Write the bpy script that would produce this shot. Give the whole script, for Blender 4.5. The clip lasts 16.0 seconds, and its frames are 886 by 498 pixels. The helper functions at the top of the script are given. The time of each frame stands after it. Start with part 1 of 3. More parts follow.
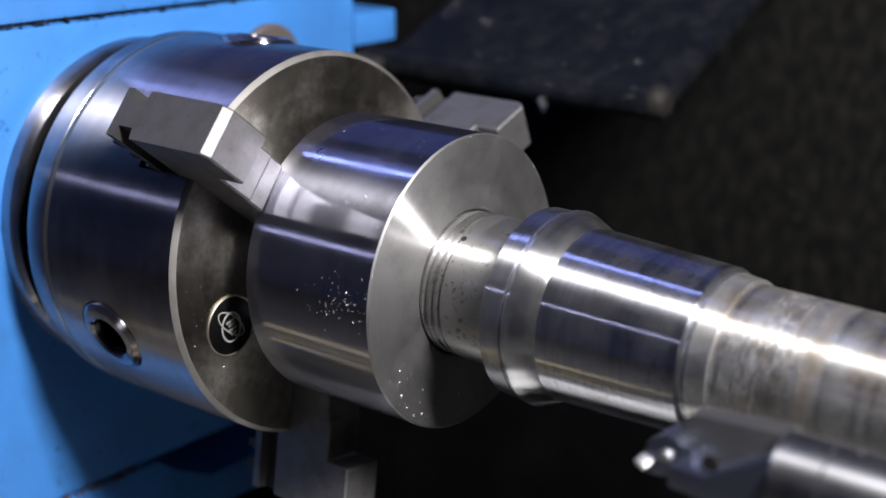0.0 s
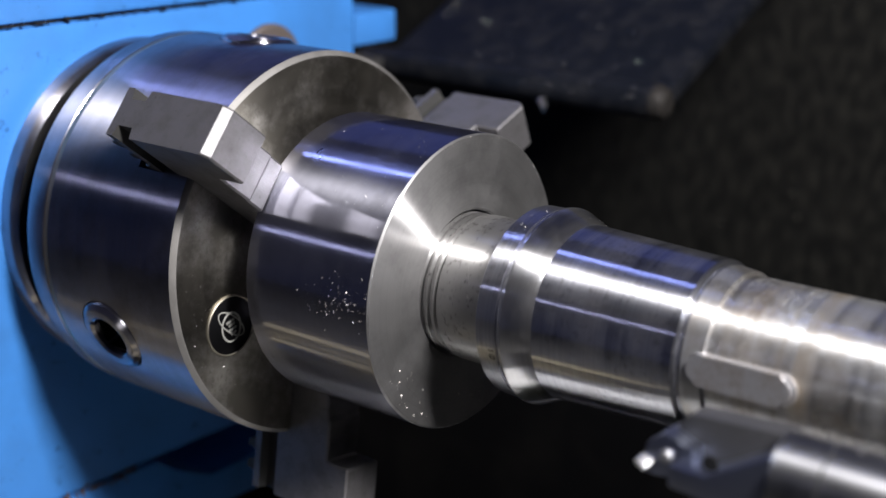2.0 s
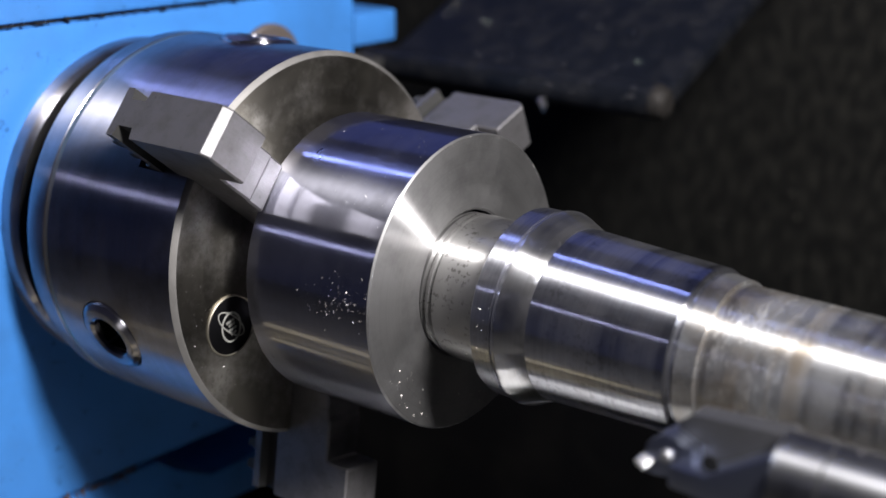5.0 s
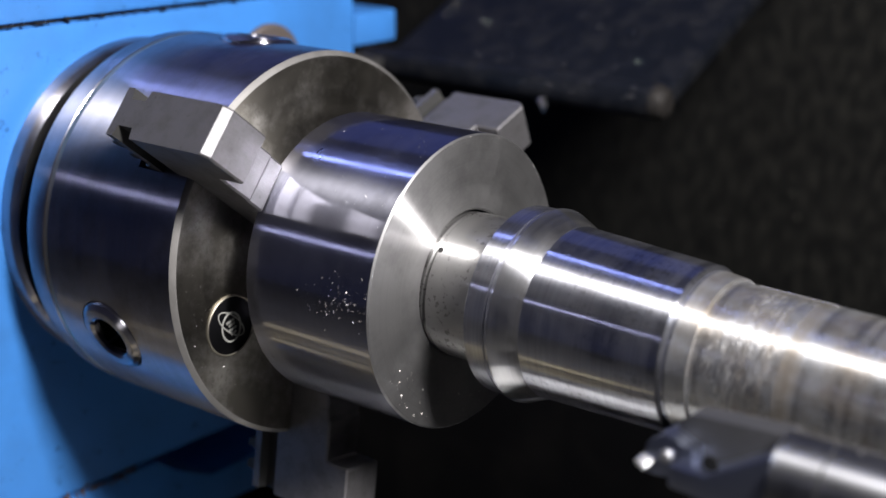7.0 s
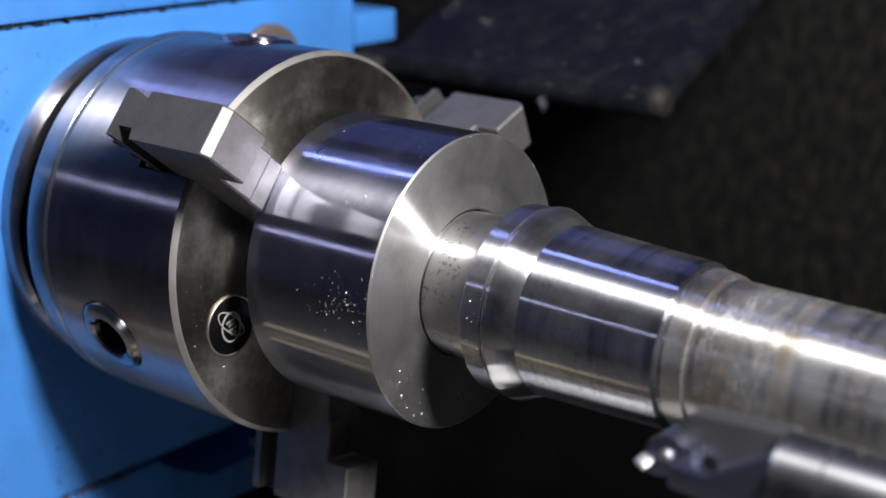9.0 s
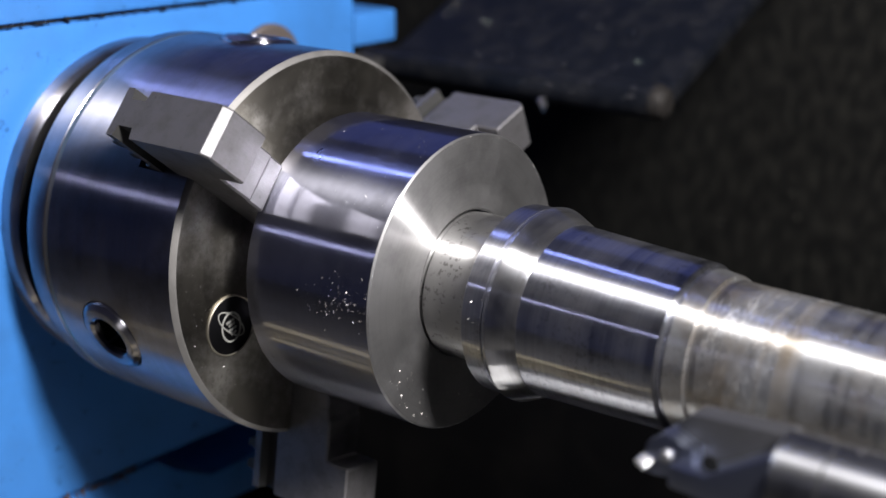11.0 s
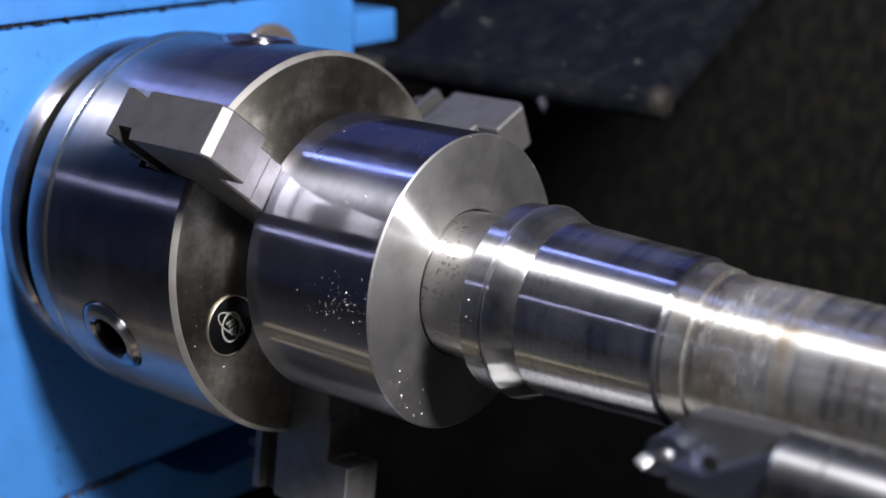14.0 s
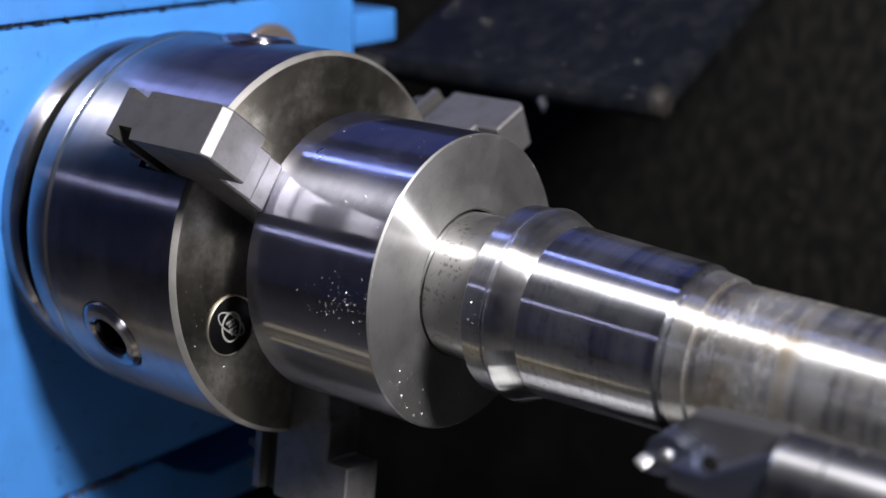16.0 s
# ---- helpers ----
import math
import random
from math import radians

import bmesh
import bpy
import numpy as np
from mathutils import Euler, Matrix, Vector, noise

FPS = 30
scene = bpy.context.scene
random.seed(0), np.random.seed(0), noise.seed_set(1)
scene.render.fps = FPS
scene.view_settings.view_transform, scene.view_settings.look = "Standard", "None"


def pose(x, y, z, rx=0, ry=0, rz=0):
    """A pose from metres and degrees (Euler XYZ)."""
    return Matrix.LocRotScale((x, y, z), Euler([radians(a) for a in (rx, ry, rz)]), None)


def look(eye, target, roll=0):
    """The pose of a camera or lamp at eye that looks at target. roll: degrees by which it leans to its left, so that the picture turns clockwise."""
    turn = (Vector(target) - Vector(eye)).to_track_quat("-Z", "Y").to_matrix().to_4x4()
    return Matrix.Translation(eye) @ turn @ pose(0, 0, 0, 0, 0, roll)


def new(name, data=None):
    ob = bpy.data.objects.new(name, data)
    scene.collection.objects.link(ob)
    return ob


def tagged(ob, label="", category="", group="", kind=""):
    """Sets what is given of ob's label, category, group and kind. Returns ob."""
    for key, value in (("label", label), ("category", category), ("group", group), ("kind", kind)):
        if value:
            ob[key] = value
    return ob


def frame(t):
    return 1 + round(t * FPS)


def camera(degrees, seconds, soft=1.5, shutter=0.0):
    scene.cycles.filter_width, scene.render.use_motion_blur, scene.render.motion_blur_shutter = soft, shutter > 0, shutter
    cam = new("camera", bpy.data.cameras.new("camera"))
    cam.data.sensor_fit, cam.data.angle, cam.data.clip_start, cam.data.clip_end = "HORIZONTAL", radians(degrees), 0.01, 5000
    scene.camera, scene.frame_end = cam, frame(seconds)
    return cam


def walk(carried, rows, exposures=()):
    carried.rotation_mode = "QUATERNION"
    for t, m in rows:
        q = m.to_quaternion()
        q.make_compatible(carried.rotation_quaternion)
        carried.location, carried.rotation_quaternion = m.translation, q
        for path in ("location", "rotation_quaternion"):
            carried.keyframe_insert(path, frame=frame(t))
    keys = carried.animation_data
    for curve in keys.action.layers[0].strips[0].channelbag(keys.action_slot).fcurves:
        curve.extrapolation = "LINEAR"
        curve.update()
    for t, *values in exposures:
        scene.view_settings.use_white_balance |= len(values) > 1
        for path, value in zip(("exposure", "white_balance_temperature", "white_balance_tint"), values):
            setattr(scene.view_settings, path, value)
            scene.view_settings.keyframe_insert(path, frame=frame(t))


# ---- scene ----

AXIS = 1.10            # height of the spindle axis over the floor
cam = camera(34.645, 16.0, soft=1.5, shutter=0.5)
EYE = (0.4894, -0.5114, AXIS + 0.2118)
yaw, tip = radians(128.425), radians(-16.879)
AIM = (EYE[0] + math.cos(tip) * math.cos(yaw), EYE[1] + math.cos(tip) * math.sin(yaw), EYE[2] + math.sin(tip))
VIEW = look(EYE, AIM, 0.632)
cam.data.dof.use_dof = True
cam.data.dof.focus_distance = 0.655
cam.data.dof.aperture_fstop = 5.0
walk(cam, [(0.0, VIEW), (16.0, VIEW)])

# ---- world and lamps ----
world = bpy.data.worlds.new("workshop_air")
scene.world = world
world.use_nodes = True
world.node_tree.nodes["Background"].inputs[0].default_value = (0.22, 0.30, 0.55, 1)
world.node_tree.nodes["Background"].inputs[1].default_value = 0.005
scene.view_settings.exposure = 0.0


def strip_lamp(name, at, target, long, wide, watts, colour):
    data = bpy.data.lights.new(name, "AREA")
    data.shape, data.size, data.size_y, data.energy, data.color = "RECTANGLE", long, wide, watts, colour
    ob = new(name, data)
    d = (Vector(target) - Vector(at)).normalized()
    x = Vector((1, 0, 0))
    x = (x - d * x.dot(d)).normalized()
    y = (-d).cross(x)
    m = Matrix((x, y, -d)).transposed().to_4x4()
    m.translation = at
    ob.matrix_world = m
    return ob


# the machine lamp over the carriage and its pale diffuser, a ceiling tube over the lathe, a blue-lit window behind, a tube over the aisle
strip_lamp("machine_lamp", (1.06, -0.345, AXIS + 0.93), (0, 0, AXIS), 0.40, 0.18, 53, (1.0, 0.965, 0.96))
strip_lamp("machine_lamp_diffuser", (1.07, -0.510, AXIS + 0.87), (0, 0, AXIS), 0.40, 0.40, 1.2, (0.86, 0.89, 1.0))
strip_lamp("ceiling_tube", (-1.40, 0.10, AXIS + 1.9), (-0.2, 0, AXIS), 2.1, 0.09, 4.5, (0.32, 0.40, 1.0))
strip_lamp("rear_window", (-1.50, 1.55, AXIS + 1.45), (-0.2, 0, AXIS), 2.4, 1.5, 1.9, (0.22, 0.29, 1.0))
strip_lamp("aisle_tube", (-1.45, -1.9, AXIS + 0.85), (-0.2, 0, AXIS), 2.2, 0.026, 1.05, (0.64, 0.66, 1.0))


# ---- materials ----
def nodes_of(name):
    m = bpy.data.materials.new(name)
    m.use_nodes = True
    t = m.node_tree
    return m, t, t.nodes["Principled BSDF"]


def node(t, kind, **kw):
    n = t.nodes.new(kind)
    for k, v in kw.items():
        n.inputs[k.replace("_", " ")].default_value = v
    return n


def ramp(t, fac, stops):
    r = t.nodes.new("ShaderNodeValToRGB")
    while len(r.color_ramp.elements) < len(stops):
        r.color_ramp.elements.new(0.5)
    for e, (at, c) in zip(r.color_ramp.elements, stops):
        e.position = at
        e.color = (*c, 1) if len(c) == 3 else c
    t.links.new(fac, r.inputs[0])
    return r.outputs[0]


def grey(v):
    return (v, v, v)


def ring_coords(t, along, out):
    """Coordinates that change along the turning axis and outwards from it only, as tool marks do."""
    co = t.nodes.new("ShaderNodeTexCoord")
    sep = t.nodes.new("ShaderNodeSeparateXYZ")
    t.links.new(co.outputs["Object"], sep.inputs[0])
    flat = t.nodes.new("ShaderNodeCombineXYZ")
    t.links.new(sep.outputs[1], flat.inputs[1])
    t.links.new(sep.outputs[2], flat.inputs[2])
    ln = t.nodes.new("ShaderNodeVectorMath")
    ln.operation = "LENGTH"
    t.links.new(flat.outputs[0], ln.inputs[0])
    mx = t.nodes.new("ShaderNodeMath")
    mx.operation = "MULTIPLY"
    mx.inputs[1].default_value = along
    t.links.new(sep.outputs[0], mx.inputs[0])
    mr = t.nodes.new("ShaderNodeMath")
    mr.operation = "MULTIPLY"
    mr.inputs[1].default_value = out
    t.links.new(ln.outputs["Value"], mr.inputs[0])
    c = t.nodes.new("ShaderNodeCombineXYZ")
    t.links.new(mx.outputs[0], c.inputs[0])
    t.links.new(mr.outputs[0], c.inputs[1])
    return co.outputs["Object"], c.outputs[0]


def turned(name, base, rough, clear=0.12, mirror=0.4, marks=0.15, stain=0.0, stain_colour=(0.12, 0.085, 0.05), stain_scale=35,
           bands=0.0, pits=0.0, scuff_or_glint=0.0, patch=0.10, grain=0.05, haze=None, lines=0.0, even=0.12, aniso=0.8, drawn=0.8, fog=0.08, stroke=(1500, 170), span=None):
    """Steel off the lathe: the fine grooves round the axis spread its gloss along the axis, over a share of clear polish;
    smears, an oily haze, dark pits, ring-shaped stains and scuffs lie on it."""
    m, t, spare = nodes_of(name)
    t.nodes.remove(spare)
    b = t.nodes.new("ShaderNodeBsdfAnisotropic")
    b.distribution = "GGX"
    ob, ring = ring_coords(t, 900, 900)
    rings = node(t, "ShaderNodeTexNoise", Scale=1.0, Detail=3.0, Roughness=0.7)
    t.links.new(ring, rings.inputs["Vector"])
    ob2, wide = ring_coords(t, 110, 110)
    broad = node(t, "ShaderNodeTexNoise", Scale=1.0, Detail=4.0, Roughness=0.6)
    t.links.new(wide, broad.inputs["Vector"])
    smear = node(t, "ShaderNodeTexNoise", Scale=24.0, Detail=6.0, Roughness=0.62)
    t.links.new(ob, smear.inputs["Vector"])
    fine = node(t, "ShaderNodeTexNoise", Scale=420.0, Detail=3.0)
    t.links.new(ob, fine.inputs["Vector"])
    blot = node(t, "ShaderNodeTexNoise", Scale=float(stain_scale), Detail=7.0, Roughness=0.68)
    t.links.new(ob, blot.inputs["Vector"])

    def math_node(op, a, b2):
        n = t.nodes.new("ShaderNodeMath")
        n.operation = op
        for k, v in enumerate((a, b2)):
            if isinstance(v, float):
                n.inputs[k].default_value = v
            else:
                t.links.new(v, n.inputs[k])
        return n.outputs[0]

    def over(fac, under, colour):
        mix = t.nodes.new("ShaderNodeMix")
        mix.data_type = "RGBA"
        t.links.new(fac, mix.inputs[0])
        if isinstance(under, tuple):
            mix.inputs[6].default_value = (*under, 1)
        else:
            t.links.new(under, mix.inputs[6])
        mix.inputs[7].default_value = (*colour, 1)
        return mix.outputs[2]

    colour = over(ramp(t, blot.outputs[0], [(0.46, grey(0)), (0.70, grey(stain))]), base, stain_colour)
    if lines:
        colour = over(ramp(t, rings.outputs[0], [(0.40, grey(lines)), (0.56, grey(0))]), colour, tuple(v * 0.6 for v in base))
    if bands:
        both = math_node("MULTIPLY", ramp(t, broad.outputs[0], [(0.50, grey(0)), (0.68, grey(1))]), ramp(t, smear.outputs[0], [(0.30, grey(0.1)), (0.62, grey(bands))]))
        colour = over(both, colour, (0.25, 0.17, 0.07))
    if pits:
        both = math_node("MULTIPLY", ramp(t, fine.outputs[0], [(0.56, grey(0)), (0.62, grey(1))]), ramp(t, blot.outputs[0], [(0.46, grey(0)), (0.56, grey(pits))]))
        colour = over(both, colour, (0.10, 0.095, 0.085))
    t.links.new(colour, b.inputs["Color"])
    dull = ramp(t, smear.outputs[0], [(0.33, grey(0)), (0.78, grey(1))])
    if scuff_or_glint:
        sep = t.nodes.new("ShaderNodeSeparateXYZ")
        t.links.new(ob, sep.inputs[0])
        turn = math_node("MULTIPLY", math_node("ARCTAN2", sep.outputs[2], sep.outputs[1]), 0.033)
        unroll = t.nodes.new("ShaderNodeCombineXYZ")
        t.links.new(sep.outputs[0], unroll.inputs[0])
        t.links.new(turn, unroll.inputs[1])
        slant = t.nodes.new("ShaderNodeMapping")
        slant.inputs["Rotation"].default_value = (0, 0, radians(38 if span is None else 62))
        slant.inputs["Scale"].default_value = (*stroke, 1)
        t.links.new(unroll.outputs[0], slant.inputs["Vector"])
        lines = node(t, "ShaderNodeTexNoise", Scale=1.0, Detail=3.0, Distortion=0.6 if span is None else 1.6)
        t.links.new(slant.outputs[0], lines.inputs["Vector"])
        zone = node(t, "ShaderNodeTexNoise", Scale=40.0, Detail=2.0)
        t.links.new(ob, zone.inputs["Vector"])
        scratch_or_glint = math_node("MULTIPLY", ramp(t, lines.outputs[0], [(0.52, grey(0)), (0.66, grey(1))]), ramp(t, zone.outputs[0], [(0.40, grey(0)), (0.54, grey(1))]))
        # Limited to span, the strokes imitate light thrown on the steel off the tool.
        if span:
            scratch_or_glint = math_node("MULTIPLY", scratch_or_glint, ramp(t, sep.outputs[0], [(span[0], grey(0)), (span[0] + 0.006, grey(1)), (span[1] - 0.012, grey(1)), (span[1], grey(0))]))
        dull = math_node("ADD", dull, math_node("MULTIPLY", scratch_or_glint, float(scuff_or_glint)))
    r1 = math_node("ADD", math_node("MULTIPLY", dull, patch), rough - patch / 2)
    t.links.new(r1, b.inputs["Roughness"])
    b.inputs["Anisotropy"].default_value = aniso
    tan = t.nodes.new("ShaderNodeTangent")
    tan.direction_type, tan.axis = "RADIAL", "X"
    t.links.new(tan.outputs[0], b.inputs["Tangent"])
    bump = node(t, "ShaderNodeBump", Strength=marks, Distance=0.0002)
    t.links.new(rings.outputs[0], bump.inputs["Height"])
    bump2 = node(t, "ShaderNodeBump", Strength=grain, Distance=0.0002)
    t.links.new(fine.outputs[0], bump2.inputs["Height"])
    t.links.new(bump.outputs[0], bump2.inputs["Normal"])
    if span:
        bump3 = node(t, "ShaderNodeBump", Strength=0.35, Distance=0.0003)
        t.links.new(scratch_or_glint, bump3.inputs["Height"])
        t.links.new(bump3.outputs[0], bump.inputs["Normal"])
    t.links.new(bump2.outputs[0], b.inputs["Normal"])
    c = t.nodes.new("ShaderNodeBsdfPrincipled")
    t.links.new(colour, c.inputs["Base Color"])
    c.inputs["Metallic"].default_value = 1.0
    c.inputs["Anisotropic"].default_value = drawn
    c.inputs["Anisotropic Rotation"].default_value = 0.25
    t.links.new(tan.outputs[0], c.inputs["Tangent"])
    t.links.new(math_node("ADD", math_node("MULTIPLY", dull, patch if haze is None else haze), clear), c.inputs["Roughness"])
    t.links.new(bump2.outputs[0], c.inputs["Normal"])
    mixed = t.nodes.new("ShaderNodeMixShader")
    t.links.new(ramp(t, broad.outputs[0], [(0.3, grey(mirror - even)), (0.7, grey(min(1, mirror + even)))]), mixed.inputs[0])
    t.links.new(b.outputs[0], mixed.inputs[1])
    t.links.new(c.outputs[0], mixed.inputs[2])
    film = node(t, "ShaderNodeBsdfAnisotropic", Roughness=0.72)
    t.links.new(colour, film.inputs["Color"])
    whole = t.nodes.new("ShaderNodeMixShader")
    oily = math_node("MULTIPLY", ramp(t, smear.outputs[0], [(0.32, grey(0.3)), (0.68, grey(1.8))]), math_node("MULTIPLY", ramp(t, broad.outputs[0], [(0.35, grey(0.4)), (0.65, grey(1.6))]), float(fog)))
    t.links.new(math_node("ADD", oily, math_node("MULTIPLY", scratch_or_glint, 0.38)) if span else oily, whole.inputs[0])
    t.links.new(mixed.outputs[0], whole.inputs[1])
    t.links.new(film.outputs[0], whole.inputs[2])
    t.links.new(whole.outputs[0], t.nodes["Material Output"].inputs["Surface"])
    return m


def worn(name, base, rough, metal=0.0, second=None, scale=18.0, amount=0.6, bump=0.1, grain=220.0, patch=0.2, gloss=0.5, specks=0.0, stretch=(1, 1, 1), brushed=0.0):
    """Paint, ground steel or cast iron with blotches of a second colour and a fine grain."""
    m, t, b = nodes_of(name)
    co = t.nodes.new("ShaderNodeTexCoord")
    big = node(t, "ShaderNodeTexNoise", Scale=scale, Detail=6.0, Roughness=0.62)
    mp = t.nodes.new("ShaderNodeMapping")
    mp.inputs["Scale"].default_value = stretch
    t.links.new(co.outputs["Object"], mp.inputs["Vector"])
    t.links.new(mp.outputs[0], big.inputs["Vector"])
    small = node(t, "ShaderNodeTexNoise", Scale=grain, Detail=4.0)
    t.links.new(co.outputs["Object"], small.inputs["Vector"])
    mix = t.nodes.new("ShaderNodeMix")
    mix.data_type = "RGBA"
    t.links.new(ramp(t, big.outputs[0], [(0.45, grey(0)), (0.75, grey(amount))]), mix.inputs[0])
    mix.inputs[6].default_value = (*base, 1)
    mix.inputs[7].default_value = (*(second or [c * 0.6 for c in base]), 1)
    colour = mix.outputs[2]
    if specks:
        dots = node(t, "ShaderNodeTexNoise", Scale=scale * 6.0, Detail=5.0, Roughness=0.7)
        t.links.new(co.outputs["Object"], dots.inputs["Vector"])
        dark = t.nodes.new("ShaderNodeMix")
        dark.data_type = "RGBA"
        t.links.new(ramp(t, dots.outputs[0], [(0.61, grey(0)), (0.70, grey(specks))]), dark.inputs[0])
        t.links.new(colour, dark.inputs[6])
        dark.inputs[7].default_value = (*[c * 0.3 for c in base], 1)
        colour = dark.outputs[2]
    t.links.new(colour, b.inputs["Base Color"])
    r = t.nodes.new("ShaderNodeMath")
    r.operation = "MULTIPLY_ADD"
    t.links.new(big.outputs[0], r.inputs[0])
    r.inputs[1].default_value = patch
    r.inputs[2].default_value = rough - patch / 2
    t.links.new(r.outputs[0], b.inputs["Roughness"])
    b.inputs["Metallic"].default_value = metal
    b.inputs["Specular IOR Level"].default_value = gloss
    bp = node(t, "ShaderNodeBump", Strength=bump, Distance=0.0005)
    t.links.new(small.outputs[0], bp.inputs["Height"])
    if brushed:
        fine = t.nodes.new("ShaderNodeMapping")
        fine.inputs["Scale"].default_value = (1400, 1400, 60)
        t.links.new(co.outputs["Object"], fine.inputs["Vector"])
        strokes = node(t, "ShaderNodeTexNoise", Scale=1.0, Detail=3.0)
        t.links.new(fine.outputs[0], strokes.inputs["Vector"])
        bp2 = node(t, "ShaderNodeBump", Strength=brushed, Distance=0.0001)
        t.links.new(strokes.outputs[0], bp2.inputs["Height"])
        t.links.new(bp2.outputs[0], bp.inputs["Normal"])
    t.links.new(bp.outputs[0], b.inputs["Normal"])
    return m


STEEL_HUB = turned("polished_turned_steel", (0.52, 0.525, 0.61), 0.32, clear=0.09, mirror=0.66, marks=0.02, patch=0.10, haze=0.10, scuff_or_glint=0.5, stain=0.35, stain_colour=(0.36, 0.36, 0.41), stain_scale=55, even=0.03, grain=0.02, drawn=0.5, aniso=0.7, fog=0.02)
STEEL_FACE = turned("faced_steel", (0.46, 0.456, 0.456), 0.36, clear=0.56, mirror=0.56, marks=0.15, patch=0.08, lines=0.12, stain=0.75, stain_colour=(0.30, 0.295, 0.30), stain_scale=42, scuff_or_glint=0.9, stroke=(420, 60), aniso=0.78, drawn=0.3, grain=0.03, fog=0.03, even=0.05)
STEEL_SHAFT = turned("turned_shaft_steel", (0.69, 0.70, 0.76), 0.32, clear=0.12, mirror=0.52, aniso=0.76, lines=0.3, drawn=0.9, marks=0.10, patch=0.05, haze=0.09, pits=0.3, bands=0.12, stain=0.30, stain_colour=(0.44, 0.44, 0.50), stain_scale=28, scuff_or_glint=0.5, even=0.06, grain=0.02, fog=0.045)
# The strokes in span paint squiggles of light cast by the tool head.
STEEL_OLD = turned("stained_shaft_steel", (0.63, 0.635, 0.645), 0.40, clear=0.24, mirror=0.45, haze=0.10, aniso=0.70, drawn=0.7, marks=0.18, stain=0.55, stain_colour=(0.27, 0.18, 0.075), bands=0.40, scuff_or_glint=0.6, stroke=(480, 105), span=(0.234, 0.278), patch=0.16, grain=0.20, fog=0.19)
STEEL_NECK = turned("pitted_shaft_steel", (0.44, 0.435, 0.43), 0.38, clear=0.34, mirror=0.35, marks=0.15, pits=0.6, patch=0.12, stain_scale=60, aniso=0.75, grain=0.03, fog=0.15)
STEEL_CHUCK = turned("ground_chuck_steel", (0.46, 0.455, 0.51), 0.36, clear=0.15, mirror=0.50, aniso=0.72, drawn=0.8, marks=0.03, stain=0.35, patch=0.08, bands=0.06, even=0.04, fog=0.03)
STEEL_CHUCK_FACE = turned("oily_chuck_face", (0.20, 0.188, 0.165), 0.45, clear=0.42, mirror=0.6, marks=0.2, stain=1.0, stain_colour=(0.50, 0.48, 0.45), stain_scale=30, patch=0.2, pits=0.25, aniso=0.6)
BOUNCE_PALE = worn("pale_bounce_surface", (0.80, 0.80, 0.78), 0.7, 0.0, (0.52, 0.51, 0.48), 20, 0.6, 0.1)
BAR_STEEL = turned("ground_bar_steel", (0.25, 0.253, 0.265), 0.40, clear=0.38, mirror=0.50, marks=0.1, patch=0.06, aniso=0.6)
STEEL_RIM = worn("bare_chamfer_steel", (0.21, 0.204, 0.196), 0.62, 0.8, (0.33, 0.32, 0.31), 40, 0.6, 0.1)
STEEL_JAW = worn("hardened_jaw_steel", (0.25, 0.245, 0.255), 0.55, 0.90, (0.14, 0.135, 0.135), 60, 0.9, 0.14, 520, specks=0.5, brushed=0.5)
BLUE = worn("blue_machine_enamel", (0.044, 0.192, 0.53), 0.40, 0.0, (0.036, 0.140, 0.37), 16, 0.8, 0.25, 120, specks=0.7, gloss=0.3)
BLACK = worn("oily_black_steel", (0.005, 0.006, 0.009), 0.38, 0.0, (0.018, 0.018, 0.020), 60, 0.8, 0.8, 55, gloss=0.16, patch=0.4)
# Near black for the tray and for the shade under and behind the lathe.
TRAY_AND_SHADE = worn("tray_and_shade_black", (0.003, 0.003, 0.0035), 0.75, 0.0, (0.008, 0.0075, 0.007), 12, 0.8, 0.3, 90, gloss=0.05)
BLACK_IRON_AND_GROOVES = worn("blackened_iron_and_groove_shade", (0.03, 0.03, 0.03), 0.55, 0.0, (0.05, 0.045, 0.04), 14, 0.7, 0.3, 80)
GUARD = worn("grimy_dark_guard", (0.004, 0.0042, 0.004), 0.7, 0.0, (0.030, 0.029, 0.024), 130, 0.8, 0.9, 200, gloss=0.2, stretch=(1, 1, 0.35), patch=0.3)
DARK = worn("socket_shadow_steel", (0.04, 0.04, 0.045), 0.4, 1.0)
WORN_END = worn("bare_worn_lip", (0.028, 0.025, 0.023), 0.5, 0.4, (0.012, 0.012, 0.012), 160, 1.0, 0.5, 200)
# Black of the joints, also used where deep gaps and holes are in shade.
GAP = worn("joint_and_gap_shade_black", (0.007, 0.007, 0.007), 0.5, 0.0)
BRASSY = worn("tarnished_rim", (0.44, 0.41, 0.34), 0.42, 1.0)
SILVER = worn("silver_print", (0.30, 0.30, 0.28), 0.5, 0.2)
CARBIDE = worn("bright_tool_steel", (0.50, 0.50, 0.52), 0.42, 0.9)
# The blue in this grey steel stands for blue light mirrored in its facets.
TOOL = worn("blue_tinted_tool_steel", (0.33, 0.36, 0.46), 0.36, 1.0)
CONCRETE = worn("workshop_concrete", (0.13, 0.127, 0.118), 0.75, 0.0, (0.10, 0.097, 0.09), 2, 0.7, 0.3, 60)
PLASTER = worn("workshop_plaster", (0.11, 0.135, 0.29), 0.9, 0.0, (0.085, 0.10, 0.21), 1.2, 0.6, 0.2, 40)
ROD = worn("warm_streak_colour", (0.60, 0.52, 0.32), 0.5, 0.0)
SPLASH = worn("dried_coolant", (0.16, 0.15, 0.12), 0.6, 0.0)
